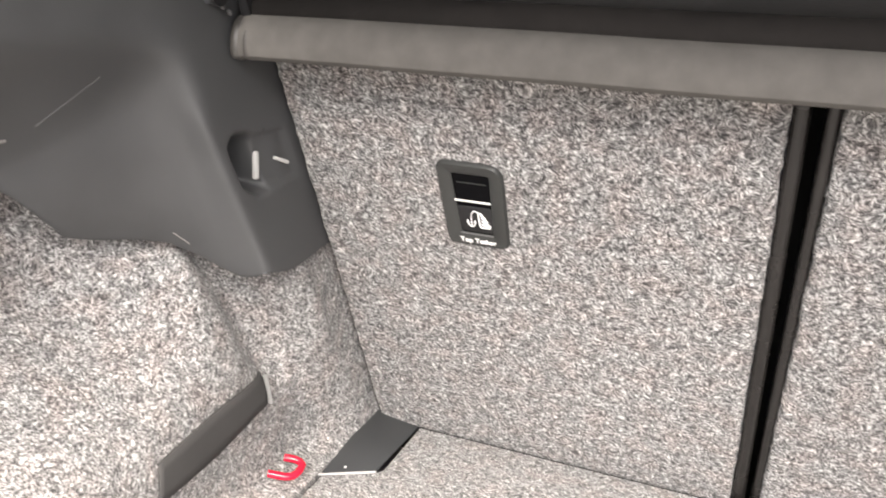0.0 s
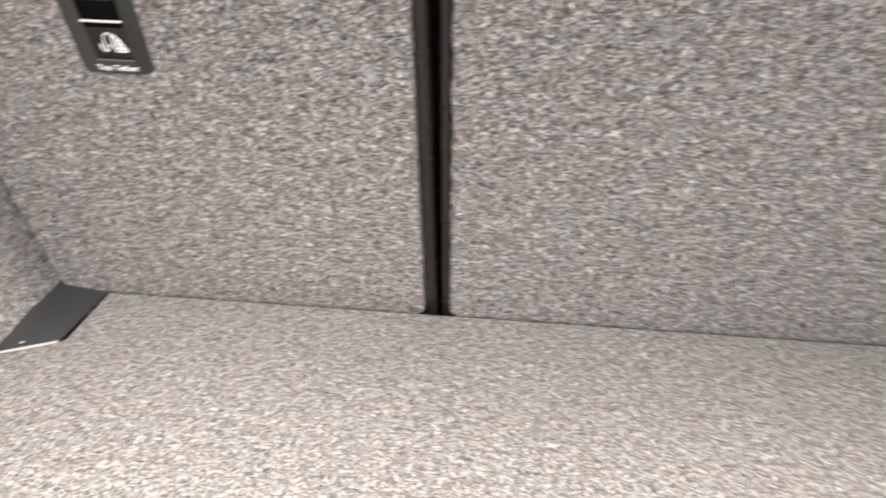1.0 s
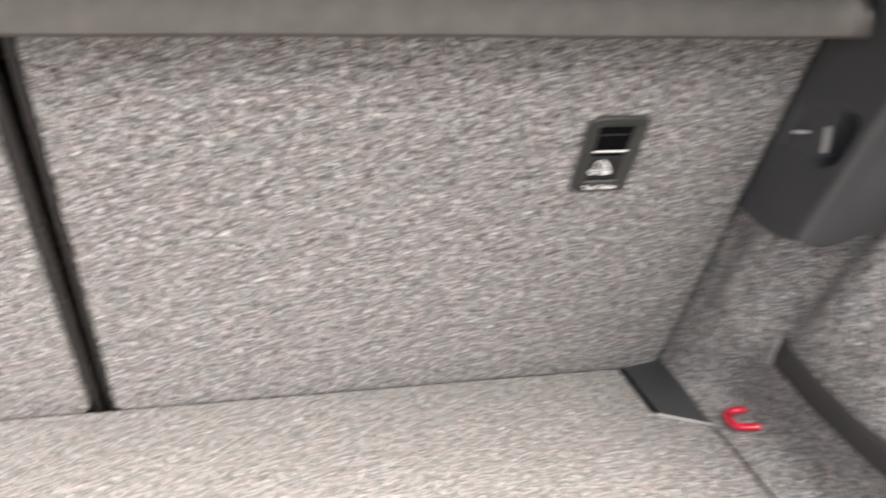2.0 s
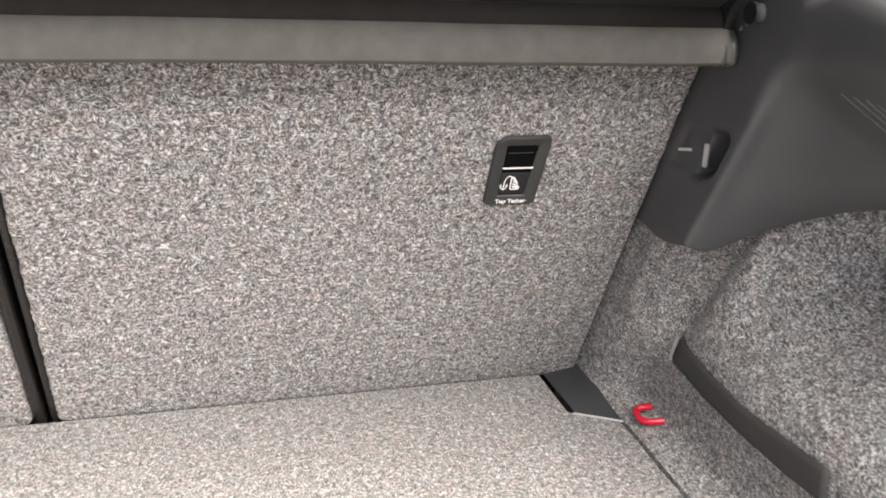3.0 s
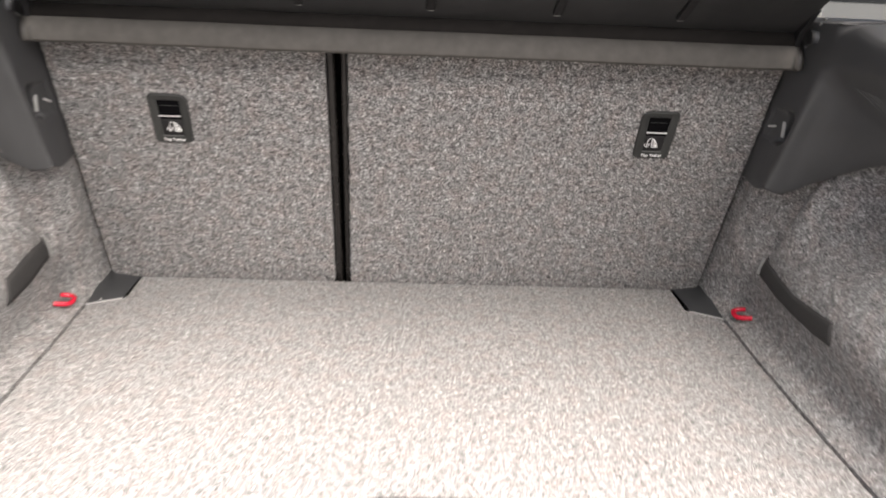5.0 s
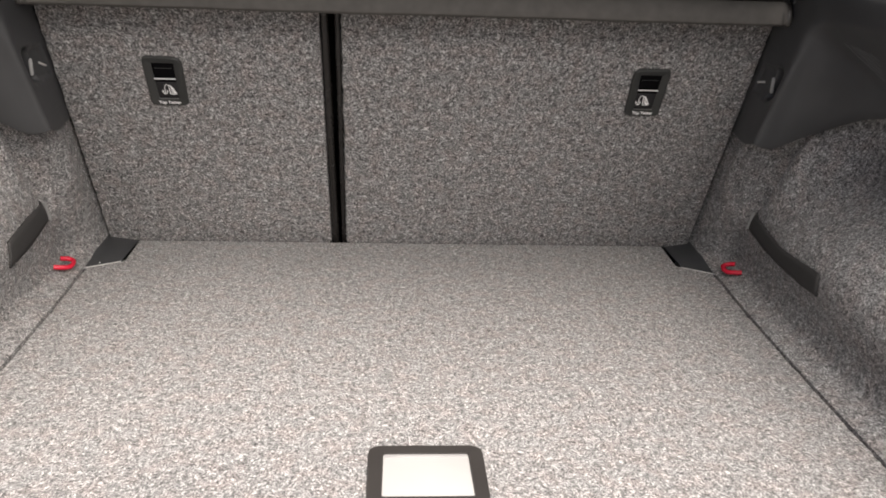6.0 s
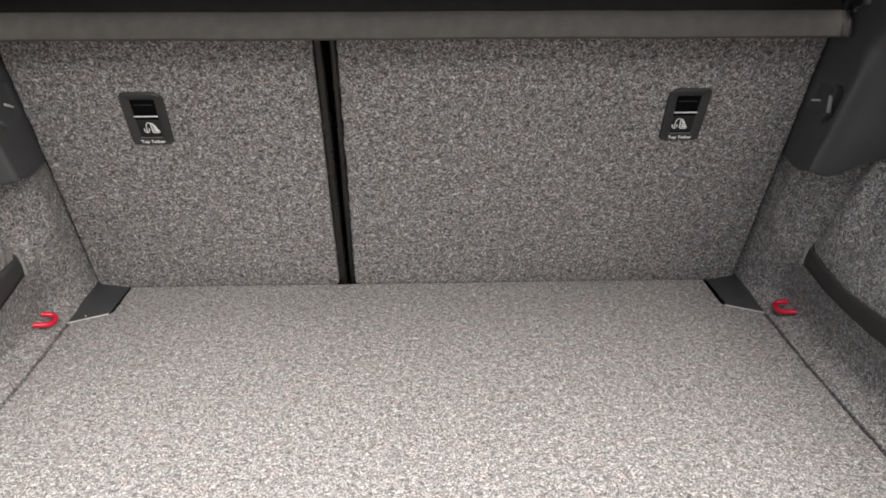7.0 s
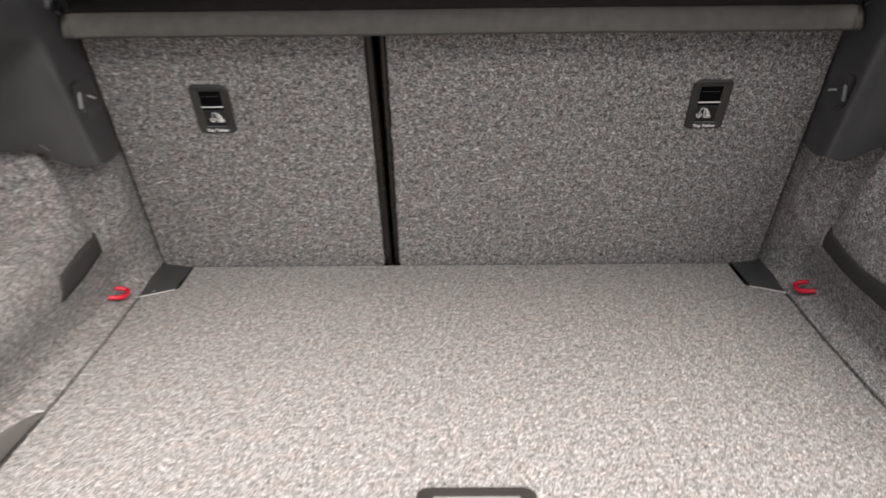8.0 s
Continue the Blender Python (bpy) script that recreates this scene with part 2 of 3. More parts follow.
PLATE = plastic("silvery_plate", (0.40, 0.395, 0.385), 0.32, 900.0, 0.0, 0.03)
SURROUND = plastic("handle_surround", (0.034, 0.031, 0.029), 0.4)
STEP = plastic("handle_step", (0.3, 0.295, 0.29), 0.45)
boot_floor()


def lining_x(s, z):
    """Half width of the carpeted side lining, s metres behind the seat's foot line at height z."""
    u = s - RAKE * z
    base = along(FLOOR_EDGE, s) + 0.0015
    z = max(z, 0.0)
    rise = along(((0.20, 0.0), (0.258, 0.012), (0.275, 0.028), (0.30, 0.041), (0.326, 0.052), (0.36, 0.059), (0.60, 0.062)), s)
    flare = 0.016 * smooth01(z / 0.007) + 0.010 * (1 - math.exp(-z / 0.014)) + 0.03 * z + rise * smooth01((z - 0.10) / 0.16)
    pillar = smooth01((u - 0.02) / 0.10)
    base += (0.5065 - base) * smooth01(z / 0.03) * (1 - pillar)
    fold = (0.024 * math.exp(-((u - 0.104) / 0.024) ** 2) - 0.014 * math.exp(-((u - 0.054) / 0.021) ** 2)) * smooth01((z - 0.09) / 0.06)
    swell = -0.012 * math.exp(-((s - 0.48) / 0.12) ** 2) * smooth01((z - 0.03) / 0.12)
    foot = 0.012 * smooth01((z - 0.003) / 0.010) * (1 - smooth01((z - 0.025) / 0.07))            # the wall leans in above its foot
    lean = 0.036 * smooth01((z - 0.12) / 0.13) * smooth01((s - 0.22) / 0.15)                  # above the strap it falls back
    tuck = 0.034 * smooth01((z - 0.25) / 0.03) * (1 - smooth01((u - 0.095) / 0.03))   # behind the trim
    return base + (flare + foot) * pillar + fold + swell + lean + tuck


def side_lining(side, name):
    rows = []
    for z in [-0.03, -0.015, *(0.0012 * k for k in range(20)), *(0.024 + 0.356 * k / 60 for k in range(61))]:
        rows.append([(side * lining_x(s, z), -s, z) for s in (RAKE * max(z, 0) - 0.02 + (0.9 - RAKE * max(z, 0)) * n / 200 for n in range(201))])
    structure(name, sheet(rows), LINING_CARPET, "grey speckled carpet lining of the boot side", "side lining", thick=-0.006 * side)


side_lining(-1, "wall_left")
side_lining(1, "wall_right")


# ================= rear seat backs =================
def backrest(x0, x1, top0, top1, label):
    """A carpeted back, x0 to x1 wide at its foot and top0 to top1 at its head."""
    seat = thing("rear_seat_backrest", ((x0 + x1) / 2, 0, 0), label, "seat backrest", "rear seat backs")
    low, high, r = -0.0062, 0.58, 0.006
    rng = random.Random(7)
    ragged = lambda a, b: [(a + (b - a) * k / 120 + rng.uniform(-0.0011, 0.0009), low + r + (high - low - 2 * r) * k / 120) for k in range(121)]
    outline = [(x0 + r, low), (x1 - r, low)] + ragged(x1, top1) + [(top1 - r, high), (top0 + r, high)] + ragged(x0, top0)[::-1]
    part("carpet_back", prism(outline, -0.06, 0.0, seat_pose(0, 0), 0.004, 3), SEAT_CARPET, seat, "grey speckled carpet back panel")
    # added dark backing, keeps light out of the slit below the carpet
    foot = box((x1 - x0 - 0.004, 0.09, 0.03), seat_pose((x0 + x1) / 2, -0.032, -0.030), 0.003)
    part("slit_backing", foot, BLACK, seat, "black backing added to keep the slit under the carpet dark")
    return seat


def edge_strip(seat, x, width, turn=0.0):
    m = seat_pose(x, 0.225, -0.0175) @ pose(0, 0, 0, 0, 0, turn)
    part("edge_strip", box((width, 0.64, 0.03), m, width * 0.49, 8), SEAL, seat, "dark plastic edge strip beside the seat gap")


left_seat = backrest(-0.5003, -0.1275, -0.5003, -0.1270, "narrow folding rear backrest with grey speckled carpet back")
right_seat = backrest(-0.1015, 0.5003, -0.0965, 0.5003, "wide folding rear backrest with grey speckled carpet back")
edge_strip(left_seat, -0.1210, 0.0118)
edge_strip(right_seat, -0.1040, 0.0082, -0.44)
# near-black box added so the gap's deep shade comes from its colour
part("gap_shade_backing", box((0.027, 0.64, 0.03), seat_pose(-0.1125, 0.225, -0.055), 0.002), GAP, left_seat, "black backing added for the shade deep in the seat gap")


# ================= parcel shelf =================
def parcel_shelf():
    shelf = thing("parcel_shelf", (0, -0.26, 0.40), "dark grey parcel shelf swung up on its hinge", "parcel shelf")
    up = Vector((0, -math.cos(radians(28)), math.sin(radians(28))))
    out = Vector((0, -math.sin(radians(28)), -math.cos(radians(28))))
    # rolled front edge: its profile in y and z, swept across
    prof = [(-0.205, 0.4090), (-0.235, 0.4040), (-0.2515, 0.4030), (-0.2570, 0.4036), (-0.2588, 0.4050), (-0.2594, 0.4080)]
    prof += [(-0.2450 - 0.0144 * math.cos(a), 0.4105 + 0.0190 * math.sin(a)) for a in (radians(7.5 * k) for k in range(13))] + [(-0.2400, 0.4293)]
    hinge = [(-0.2400, 0.4265), (-0.2445, 0.4280), (-0.2468, 0.4300), (-0.2476, 0.4328), (-0.2474, 0.4362), (-0.2456, 0.4400), (-0.2428, 0.4435), (-0.2390, 0.4465), (-0.2350, 0.4485)]
    half = 0.492
    xs = [-half + 2 * half * k / 60 for k in range(61)]
    xs = [-half, -half + 0.001, -half + 0.003, -half + 0.007, *xs[1:-1], half - 0.007, half - 0.003, half - 0.001, half]
    rows = []
    for x in xs:
        e = min(max((half - abs(x)) / 0.002, 0.0), 1.0)
        g = 0.94 + 0.06 * math.sqrt(1 - (1 - e) ** 2)
        wave = 0.0003 * math.sin(x * 13) + 0.00015 * math.sin(x * 41)
        rows.append([(x, -0.235 + (y + 0.235) * g, 0.424 + (z - 0.424) * (0.8 + 0.2 * g) + wave) for y, z in prof])
    # dark strip: the roll's fade into shade at its top is done by colour
    part("hinge_shade_band", sheet([[(x, y, z) for y, z in hinge] for x in (-half - 0.001, -0.25, 0.0, 0.25, half + 0.001)]), HINGE_SHADE, shelf, "dark hinge band, the shade above the rolled edge put in its colour", thick=-0.003)
    part("lip", sheet(rows), LIP, shelf, "lighter grey rolled front edge", thick=-0.003)
    part("scuff", tube([(-0.186, -0.2482, 0.4345), (-0.1815, -0.2474, 0.4372), (-0.1795, -0.2462, 0.4400)], 0.0007, 6), SCUFF, shelf, "pale scuff on the hinge band")
    part("lint", tube([(0.1395, -0.2598, 0.4045), (0.1430, -0.2600, 0.4052), (0.1460, -0.2597, 0.4047)], 0.0008, 6), WHITE, shelf, "white lint on the lower rim")
    for side in (-1, 1):                                  # moulded end sleeves over the roll
        rows = []
        for d, g in ((-0.0056, 0.93), (-0.0053, 0.99), (-0.0040, 1.06), (-0.0022, 1.08), (-0.0006, 1.05), (0.0010, 0.99), (0.0030, 0.975), (0.0044, 1.01), (0.0060, 1.055), (0.0078, 1.06), (0.0096, 1.015), (0.0115, 0.985), (0.0160, 0.985), (0.0200, 1.0), (0.0222, 0.995), (0.0232, 0.96)):
            rows.append([(side * (half + 0.0008 - d), -0.235 + (y + 0.235) * (g + 0.02), 0.424 + (z - 0.424) * (g + 0.02)) for y, z in prof[1:-1]])
        part("end_sleeve", sheet(rows), SLEEVE, shelf, "grey plastic sleeve at the roll's end", thick=0.0015 * side)
    foot = Vector((0, -0.2385, 0.4460))
    m = Matrix.Translation(foot + up * 0.23 - out * 0.006) @ pose(0, 0, 0, -28)
    part("panel", box((2 * half, 0.46, 0.012), m, 0.003), SHELF, shelf, "dark ribbed underside panel")
    for x in (-0.475, -0.315, -0.153, 0.0105, 0.1695, 0.3270):
        r = Matrix.Translation(foot + Vector((x, 0, 0)) + up * 0.150 + out * 0.002) @ pose(0, 0, 0, -28)
        part("rib", box((0.0115, 0.23, 0.007), r, 0.002), BLACK, shelf)
        # clip sized and coloured as the glint at the rib's foot
        c = Matrix.Translation(foot + Vector((x, 0, 0)) + up * 0.0345 + out * 0.003) @ pose(0, 0, 0, -28)
        part("rib_clip", box((0.010, 0.005, 0.005), c, 0.0022), EDGE, shelf, "grey clip at the rib's foot, pale to stand for its glint")
    for side in (-1, 1):
        cap = [(-0.215, 0.412), (-0.240, 0.410), (-0.247, 0.416), (-0.251, 0.428), (-0.258, 0.447), (-0.295, 0.478), (-0.285, 0.486), (-0.25, 0.462), (-0.22, 0.43)]
        m = Matrix(((0, 0, side, side * (half - 0.004)), (1, 0, 0, 0), (0, 1, 0, 0), (0, 0, 0, 1)))
        end = part("end_cap", prism(cap, 0.0, 0.009, m, 0.003), BLACK, shelf, "black moulded end with hinge")
        at = lambda d: (side * (half + d), -0.279, 0.445)
        part("hinge_pin", tube([at(0.002), at(0.0072), at(0.0073), at(0.0165)], 0.0082, 24), PIN, end, "grey round hinge pin")
        part("hinge_collar", tube([at(0.0005), at(0.0022), at(0.0023), at(0.0042)], 0.0090, 24), BLACK, end, "dark collar round the pin")
        part("hinge_tip", tube([at(0.0160), at(0.0180), at(0.0181), at(0.0205)], 0.0048, 16), BLACK, end)
        # small paler boxes added to stand for glints along the end cap
        for n, (y, z) in enumerate(((-0.262, 0.432), (-0.268, 0.436), (-0.252, 0.420), (-0.292, 0.462), (-0.300, 0.468))):
            part("glint_bit", box((0.003, 0.0045, 0.0030), pose(side * (half + 0.006 + 0.0012 * (n % 3)), y, z, -38), 0.0011), DASH, end)
        # the highlight on the end's rim, laid on as a paler tube
        arc = [(side * (half + 0.0045), -0.246 - 0.014 * math.sin(a), 0.424 - 0.016 * math.cos(a)) for a in (0.35 + 0.14 * k for k in range(8))]
        part("rim_highlight", tube(arc, 0.0011, 8), PIN, end, "paler rim with its highlight put in the colour")


parcel_shelf()


# ================= plastic side trims =================
def ridge(z):
    return along(((0.22, 0.482), (0.24, 0.482), (0.396, 0.497), (0.42, 0.5005), (0.5, 0.503)), z), along(((0.22, 0.236), (0.24, 0.243), (0.396, 0.317), (0.42, 0.325), (0.5, 0.35)), z)


def side_trim(side):
    trim = thing("side_trim", (side * 0.53, -0.3, 0.23), "dark grey plastic upper side trim with a bag hook pocket", "side trim", "boot side trims")
    # behind the ridge the trim turns outwards and runs towards the tailgate: foot x, s, z by way along it
    plan = [(0.0, 0.482, 0.243, 0.239), (0.012, 0.494, 0.2405, 0.2325), (0.025, 0.507, 0.239, 0.2295), (0.04, 0.520, 0.245, 0.2355), (0.06, 0.535, 0.258, 0.2485),
            (0.083, 0.550, 0.275, 0.2605)]
    if side < 0:
        plan += [(0.11, 0.562, 0.300, 0.267), (0.14, 0.572, 0.326, 0.271), (0.165, 0.578, 0.350, 0.278), (0.182, 0.581, 0.364, 0.304), (0.20, 0.584, 0.382, 0.316), (0.33, 0.588, 0.50, 0.326), (0.7, 0.588, 0.86, 0.35)]
    else:
        plan += [(0.11, 0.562, 0.300, 0.2745), (0.14, 0.571, 0.330, 0.2885), (0.17, 0.577, 0.360, 0.2985), (0.21, 0.582, 0.40, 0.3075), (0.25, 0.586, 0.44, 0.316), (0.33, 0.588, 0.50, 0.326), (0.7, 0.588, 0.86, 0.35)]
    crease = ((0.0, 0.497, 0.317, 0.396), (0.025, 0.513, 0.3135, 0.3925), (0.05, 0.527, 0.320, 0.3835), (0.075, 0.539, 0.338, 0.3735), (0.10, 0.549, 0.357, 0.3615),
              (0.14, 0.563, 0.383, 0.347), (0.18, 0.574, 0.41, 0.338), (0.23, 0.583, 0.45, 0.336), (0.33, 0.587, 0.52, 0.340), (0.7, 0.587, 0.86, 0.362))
    na, nq, nl, nm, nr = 120, 120, 110, 16, 24
    total = 0.7
    head = ((0.5045, 0.410), (0.5035, 0.4135), (0.5030, 0.419), (0.5030, 0.430), (0.5035, 0.442), (0.5050, 0.454), (0.5090, 0.462), (0.5180, 0.4665), (0.545, 0.468), (0.62, 0.468))
    cols = []
    for n in range(na):                                   # between seat and ridge
        f = n / na
        low = 0.229 + 0.010 * f - 0.012 * math.sin(math.pi * f) * f
        zs = [low + (0.396 - low) * k / nl for k in range(nl)] + [0.396 + 0.014 * k / nm for k in range(nm)] + [0.410 + 0.054 * k / nr for k in range(nr + 1)]
        col = []
        for z in zs:
            xr, sr = ridge(z)
            xs, ss = 0.5024, RAKE * z - 0.010
            col.append((xs + (xr - xs) * f, ss + (sr - ss) * f, z))
        cols.append(col)
    for n in range(nq + 1):                               # behind the ridge
        q = total * (n / nq) ** 1.6
        low = Vector([along([(p[0], p[k]) for p in plan], q) for k in (1, 2, 3)])
        mid = Vector([along([(p[0], p[k]) for p in crease], q) for k in (1, 2, 3)])
        mid.z = max(mid.z, low.z + 0.004)
        f, g = smooth01(q / 0.16), smooth01(q / 0.06)
        sr = along(((0.0, 0.327), (0.10, 0.375), (0.23, 0.47), (total, 0.86)), q)
        bulge = Vector((-0.003, 0.0075, -0.004)) * smooth01(q / 0.05) * smooth01((0.3 - q) / 0.2)
        col = [low.lerp(mid, k / nl) + bulge * math.sin(math.pi * k / nl) for k in range(nl)]
        for k in range(nm):
            p = mid.lerp(Vector((0.5045, sr, 0.410)), k / nm)
            p.x += 0.006 * f * math.sin(math.pi * k / nm)
            col.append(p)
        for k in range(nr + 1):
            u = (len(head) - 1) * k / nr
            x, z = along([(n2, h[0]) for n2, h in enumerate(head)], u), along([(n2, h[1]) for n2, h in enumerate(head)], u)
            drop = 0.014 * smooth01((sr - 0.345) / 0.09) * (z - 0.41) / 0.058 if side > 0 else 0.0
            col.append(Vector((x, sr + (z - 0.41) * 0.3 * (1 - f), z - drop)))
        for k in range(nl + 1, nl + nm + nr + 1):         # at the ridge the rail runs into the front face
            z = 0.396 + 0.014 * (k - nl) / nm if k < nl + nm else 0.410 + 0.054 * (k - nl - nm) / nr
            xr, s0 = ridge(z)
            keep = 1 - (1 - g) * smooth01((k - nl) / nm)
            col[k] = Vector((xr, s0, z)).lerp(col[k], keep)
        cols.append([tuple(p) for p in col])
    grid = np.array(cols)
    way = np.array([-0.075 * (1 - n / na) for n in range(na)] + [total * (n / nq) ** 1.6 for n in range(nq + 1)])
    # round off the ridge and the crease, as a moulding is
    near = np.exp(-(way / 0.016) ** 2)[1:-1, None, None]
    upper = np.array([smooth01((k / nl - 0.72) / 0.25) for k in range(nl + nm + nr + 1)])[None, 1:-1, None] * np.exp(-(way / 0.035) ** 2)[1:-1, None, None]
    high = np.exp(-((np.arange(nl + nm + nr + 1) - nl) / 13.0) ** 2)[None, 1:-1, None] * (way > 0.02)[1:-1, None, None]
    for turn in range(260):
        w = 0.5 * np.maximum(np.maximum(near if turn < 70 else 0.0 * near, upper), 0.0 if turn > 3 else 0.5)
        mean = (grid[2:, 1:-1] + grid[:-2, 1:-1]) * 0.5
        grid[1:-1, 1:-1] += w * (mean - grid[1:-1, 1:-1])
        rim = (grid[2:, :1] + grid[:-2, :1]) * 0.5
        grid[1:-1, :1] += 0.5 * near * (rim - grid[1:-1, :1]) * (turn < 8)
        mean = (grid[1:-1, 2:] + grid[1:-1, :-2]) * 0.5
        grid[1:-1, 1:-1] += (0.5 if turn < 110 else 0.0) * high * (mean - grid[1:-1, 1:-1])
    for n in range(na):                                   # the hook pocket
        f = n / na
        deep = 0.003 * smooth01((f - 0.14) / 0.12) + 0.004 * smooth01((f - 0.30) / 0.3) + 0.022 * smooth01((f - 0.56) / 0.07)
        for k in range(nl):
            z = grid[n, k, 2]
            corner = 0.006 * smooth01((f - 0.74) / 0.12)
            grid[n, k, 0] += smooth01((z - 0.2985 - corner) / 0.006) * smooth01((0.346 - corner - z) / 0.006) * deep * smooth01((0.885 - f) / 0.08)
    zone = grid[50:na - 4, 20:90]                          # soften the pocket's rims
    for turn in range(5):
        zone[1:-1, 1:-1] += 0.25 * (zone[2:, 1:-1] + zone[:-2, 1:-1] + zone[1:-1, 2:] + zone[1:-1, :-2] - 4 * zone[1:-1, 1:-1])
    moulding = sheet([[(side * p[0], -p[1], p[2]) for p in c] for c in grid])
    hull = BVHTree.FromBMesh(moulding)
    part("moulding", moulding, TRIM, trim, "smooth dark grey moulded face with a hook pocket", thick=0.001 * side)
    # thin raised lines at the rail
    vents = (((0.5251, 0.3582, 0.3912), (0.5612, 0.3988, 0.3528)), ((0.5267, 0.3705, 0.3901), (0.5567, 0.4021, 0.3591)), ((0.5280, 0.3816, 0.3893), (0.5527, 0.4052, 0.3644)),
             ((0.5306, 0.3911, 0.3871), (0.5471, 0.4097, 0.3711)), ((0.5334, 0.4030, 0.3849), (0.5414, 0.4144, 0.3773))) if side > 0 else (((0.5244, 0.3593, 0.3920), (0.5522, 0.3862, 0.3625)),)
    for p, q in vents:
        pts = [hull.find_nearest(Vector((side * p[0], -p[1], p[2])).lerp(Vector((side * q[0], -q[1], q[2])), k / 8))[0] for k in range(9)]
        part("raised_line", tube(pts, 0.0007 if side > 0 else 0.0003, 6), DASH, trim, "thin pale raised line")
    if side < 0:                                          # worn marks on the moulding
        for a, b, r in (((-0.548, -0.268, 0.282), (-0.538, -0.262, 0.265), 0.0006), ((-0.570, -0.407, 0.361), (-0.570, -0.401, 0.3625), 0.0012)):
            pts = [hull.find_nearest(Vector(a).lerp(Vector(b), k / 6))[0] for k in range(7)]
            part("scuff", tube(pts, r, 6), SCUFF, trim, "pale scratch")
    rows = [[(side * x, -s, z) for x, z in ((0.5025, 0.452), (0.5045, 0.4605), (0.512, 0.4655), (0.545, 0.468), (0.62, 0.468))] for s in (0.19, 0.24, 0.28, 0.322)]
    part("shelf_rest", sheet(rows), TRIM, trim, thick=0.003 * side)
    # hook bar and small rib in the pocket
    z = 0.3185
    hook = part("hook_bar", box((0.004, 0.005, 0.022), pose(side * 0.5025, -0.2275, z, 0, 0, side * 8), 0.0015), PALE, trim, "pale upright hook bar")
    part("hook_rib", box((0.004, 0.018, 0.003), pose(side * 0.5000, -0.197, z, -20 if side < 0 else -9, 0, side * 8), 0.001), PALE, trim, "pale short rib")
    return trim


side_trim(-1)
side_trim(1)


# ================= loose and fixed small things =================
def tether_anchor(side, seat):
    """Bezel, recess, bar, pictogram and lettering of a top tether anchorage."""
    x = 0.3485 * side
    m = seat_pose(x, 0.2930)
    h = 0.0838
    corners = (0.006, 0.008, 0.015, 0.009) if side < 0 else (0.008, 0.006, 0.009, 0.015)
    outer = rounded(0.0535, 0.0555, h, corners)
    inner = rounded(0.0275, 0.0315, 0.060, 0.0025)
    inner = [(px, py + 0.0010) for px, py in inner]
    bm = bmesh.new()
    loops = []
    for pts, z in ((outer, -0.004), (outer, 0.0015), ([(px * 0.95, py * 0.965) for px, py in outer], 0.0035), ([(px * 1.12, (py - 0.0005) * 1.06 + 0.0005) for px, py in inner], 0.003), (inner, 0.0015), (inner, -0.004)):
        loops.append([bm.verts.new((px, py, z)) for px, py in pts])
    for p, q in zip(loops, loops[1:]):
        for k in range(len(p)):
            bm.faces.new((p[k], p[(k + 1) % len(p)], q[(k + 1) % len(p)], q[k]))
    bmesh.ops.recalc_face_normals(bm, faces=bm.faces)
    bmesh.ops.transform(bm, matrix=m, verts=bm.verts)
    a = part("tether_anchor", bm, BEZEL, seat, "dark grey top tether surround with white symbol")
    part("recess", prism([(px * 1.03, py * 1.02) for px, py in inner], 0.0002, 0.0008, m), PIT, a, "black recessed pan")
    part("lower_flap", prism(rounded(0.0275, 0.029, 0.026, 0.002), 0.0008, 0.0018, m @ Matrix.Translation((0, -0.0145, 0)), 0.0004), BLACK, a, "black flap with symbol")
    part("anchor_bar", tube([m @ Vector((px, 0.0052, 0.0028)) for px in (-0.0150, -0.007, 0.0, 0.007, 0.0150)], 0.00085, 8), BAR, a, "pale steel cross bar")
    part("slot_edge", box((0.024, 0.0007, 0.0006), m @ Matrix.Translation((0, 0.022, 0.0010))), BEZEL, a)
    part("lower_ridge", box((0.028, 0.0012, 0.001), m @ Matrix.Translation((0, -0.0292, 0.0026)), 0.0003), DASH, a)
    # pictogram: hook, strap and child seat
    k = Matrix.Translation((-0.0030 * side, -0.0135, 0.0021)) @ Matrix.Diagonal((0.86, 1.22, 1.0, 1.0))
    pic = tube([m @ k @ Vector((-0.0078 + 0.0036 * math.cos(t), -0.0030 + 0.0036 * math.sin(t), 0)) for t in (math.pi + math.pi * j / 8 for j in range(9))], 0.00055, 6)
    for px in (-0.0114, -0.0042):                         # barbs of the hook
        join(pic, prism([(px - 0.0013, -0.0034), (px + 0.0013, -0.0034), (px, -0.0006)], -0.0003, 0.0003, m @ k))
    join(pic, tube([m @ k @ Vector(p) for p in ((-0.0078, -0.0066, 0), (-0.0076, 0.0015, 0), (-0.0064, 0.0048, 0), (-0.0042, 0.0068, 0), (-0.0018, 0.0066, 0), (0.0002, 0.0052, 0))], 0.0005, 6))
    join(pic, tube([m @ k @ Vector(p) for p in ((0.0002, 0.0062, 0), (-0.0002, 0.0020, 0), (0.0004, -0.0058, 0), (0.0016, -0.0066, 0), (0.0060, -0.0066, 0), (0.0104, -0.0064, 0), (0.0108, -0.0040, 0))], 0.00065, 6))
    for dx, dy, wide, turn in ((0.0030, 0.0046, 0.0036, -34), (0.0046, 0.0026, 0.0062, -32), (0.0056, 0.0002, 0.0074, -28), (0.0060, -0.0024, 0.0080, -22), (0.0058, -0.0044, 0.0072, -8)):
        join(pic, box((wide, 0.00125, 0.0006), m @ k @ pose(dx, dy, 0, 0, 0, turn)))
    part("pictogram", pic, WHITE, a, "white child seat symbol", smooth=False)
    font = bpy.data.curves.new("lettering", "FONT")
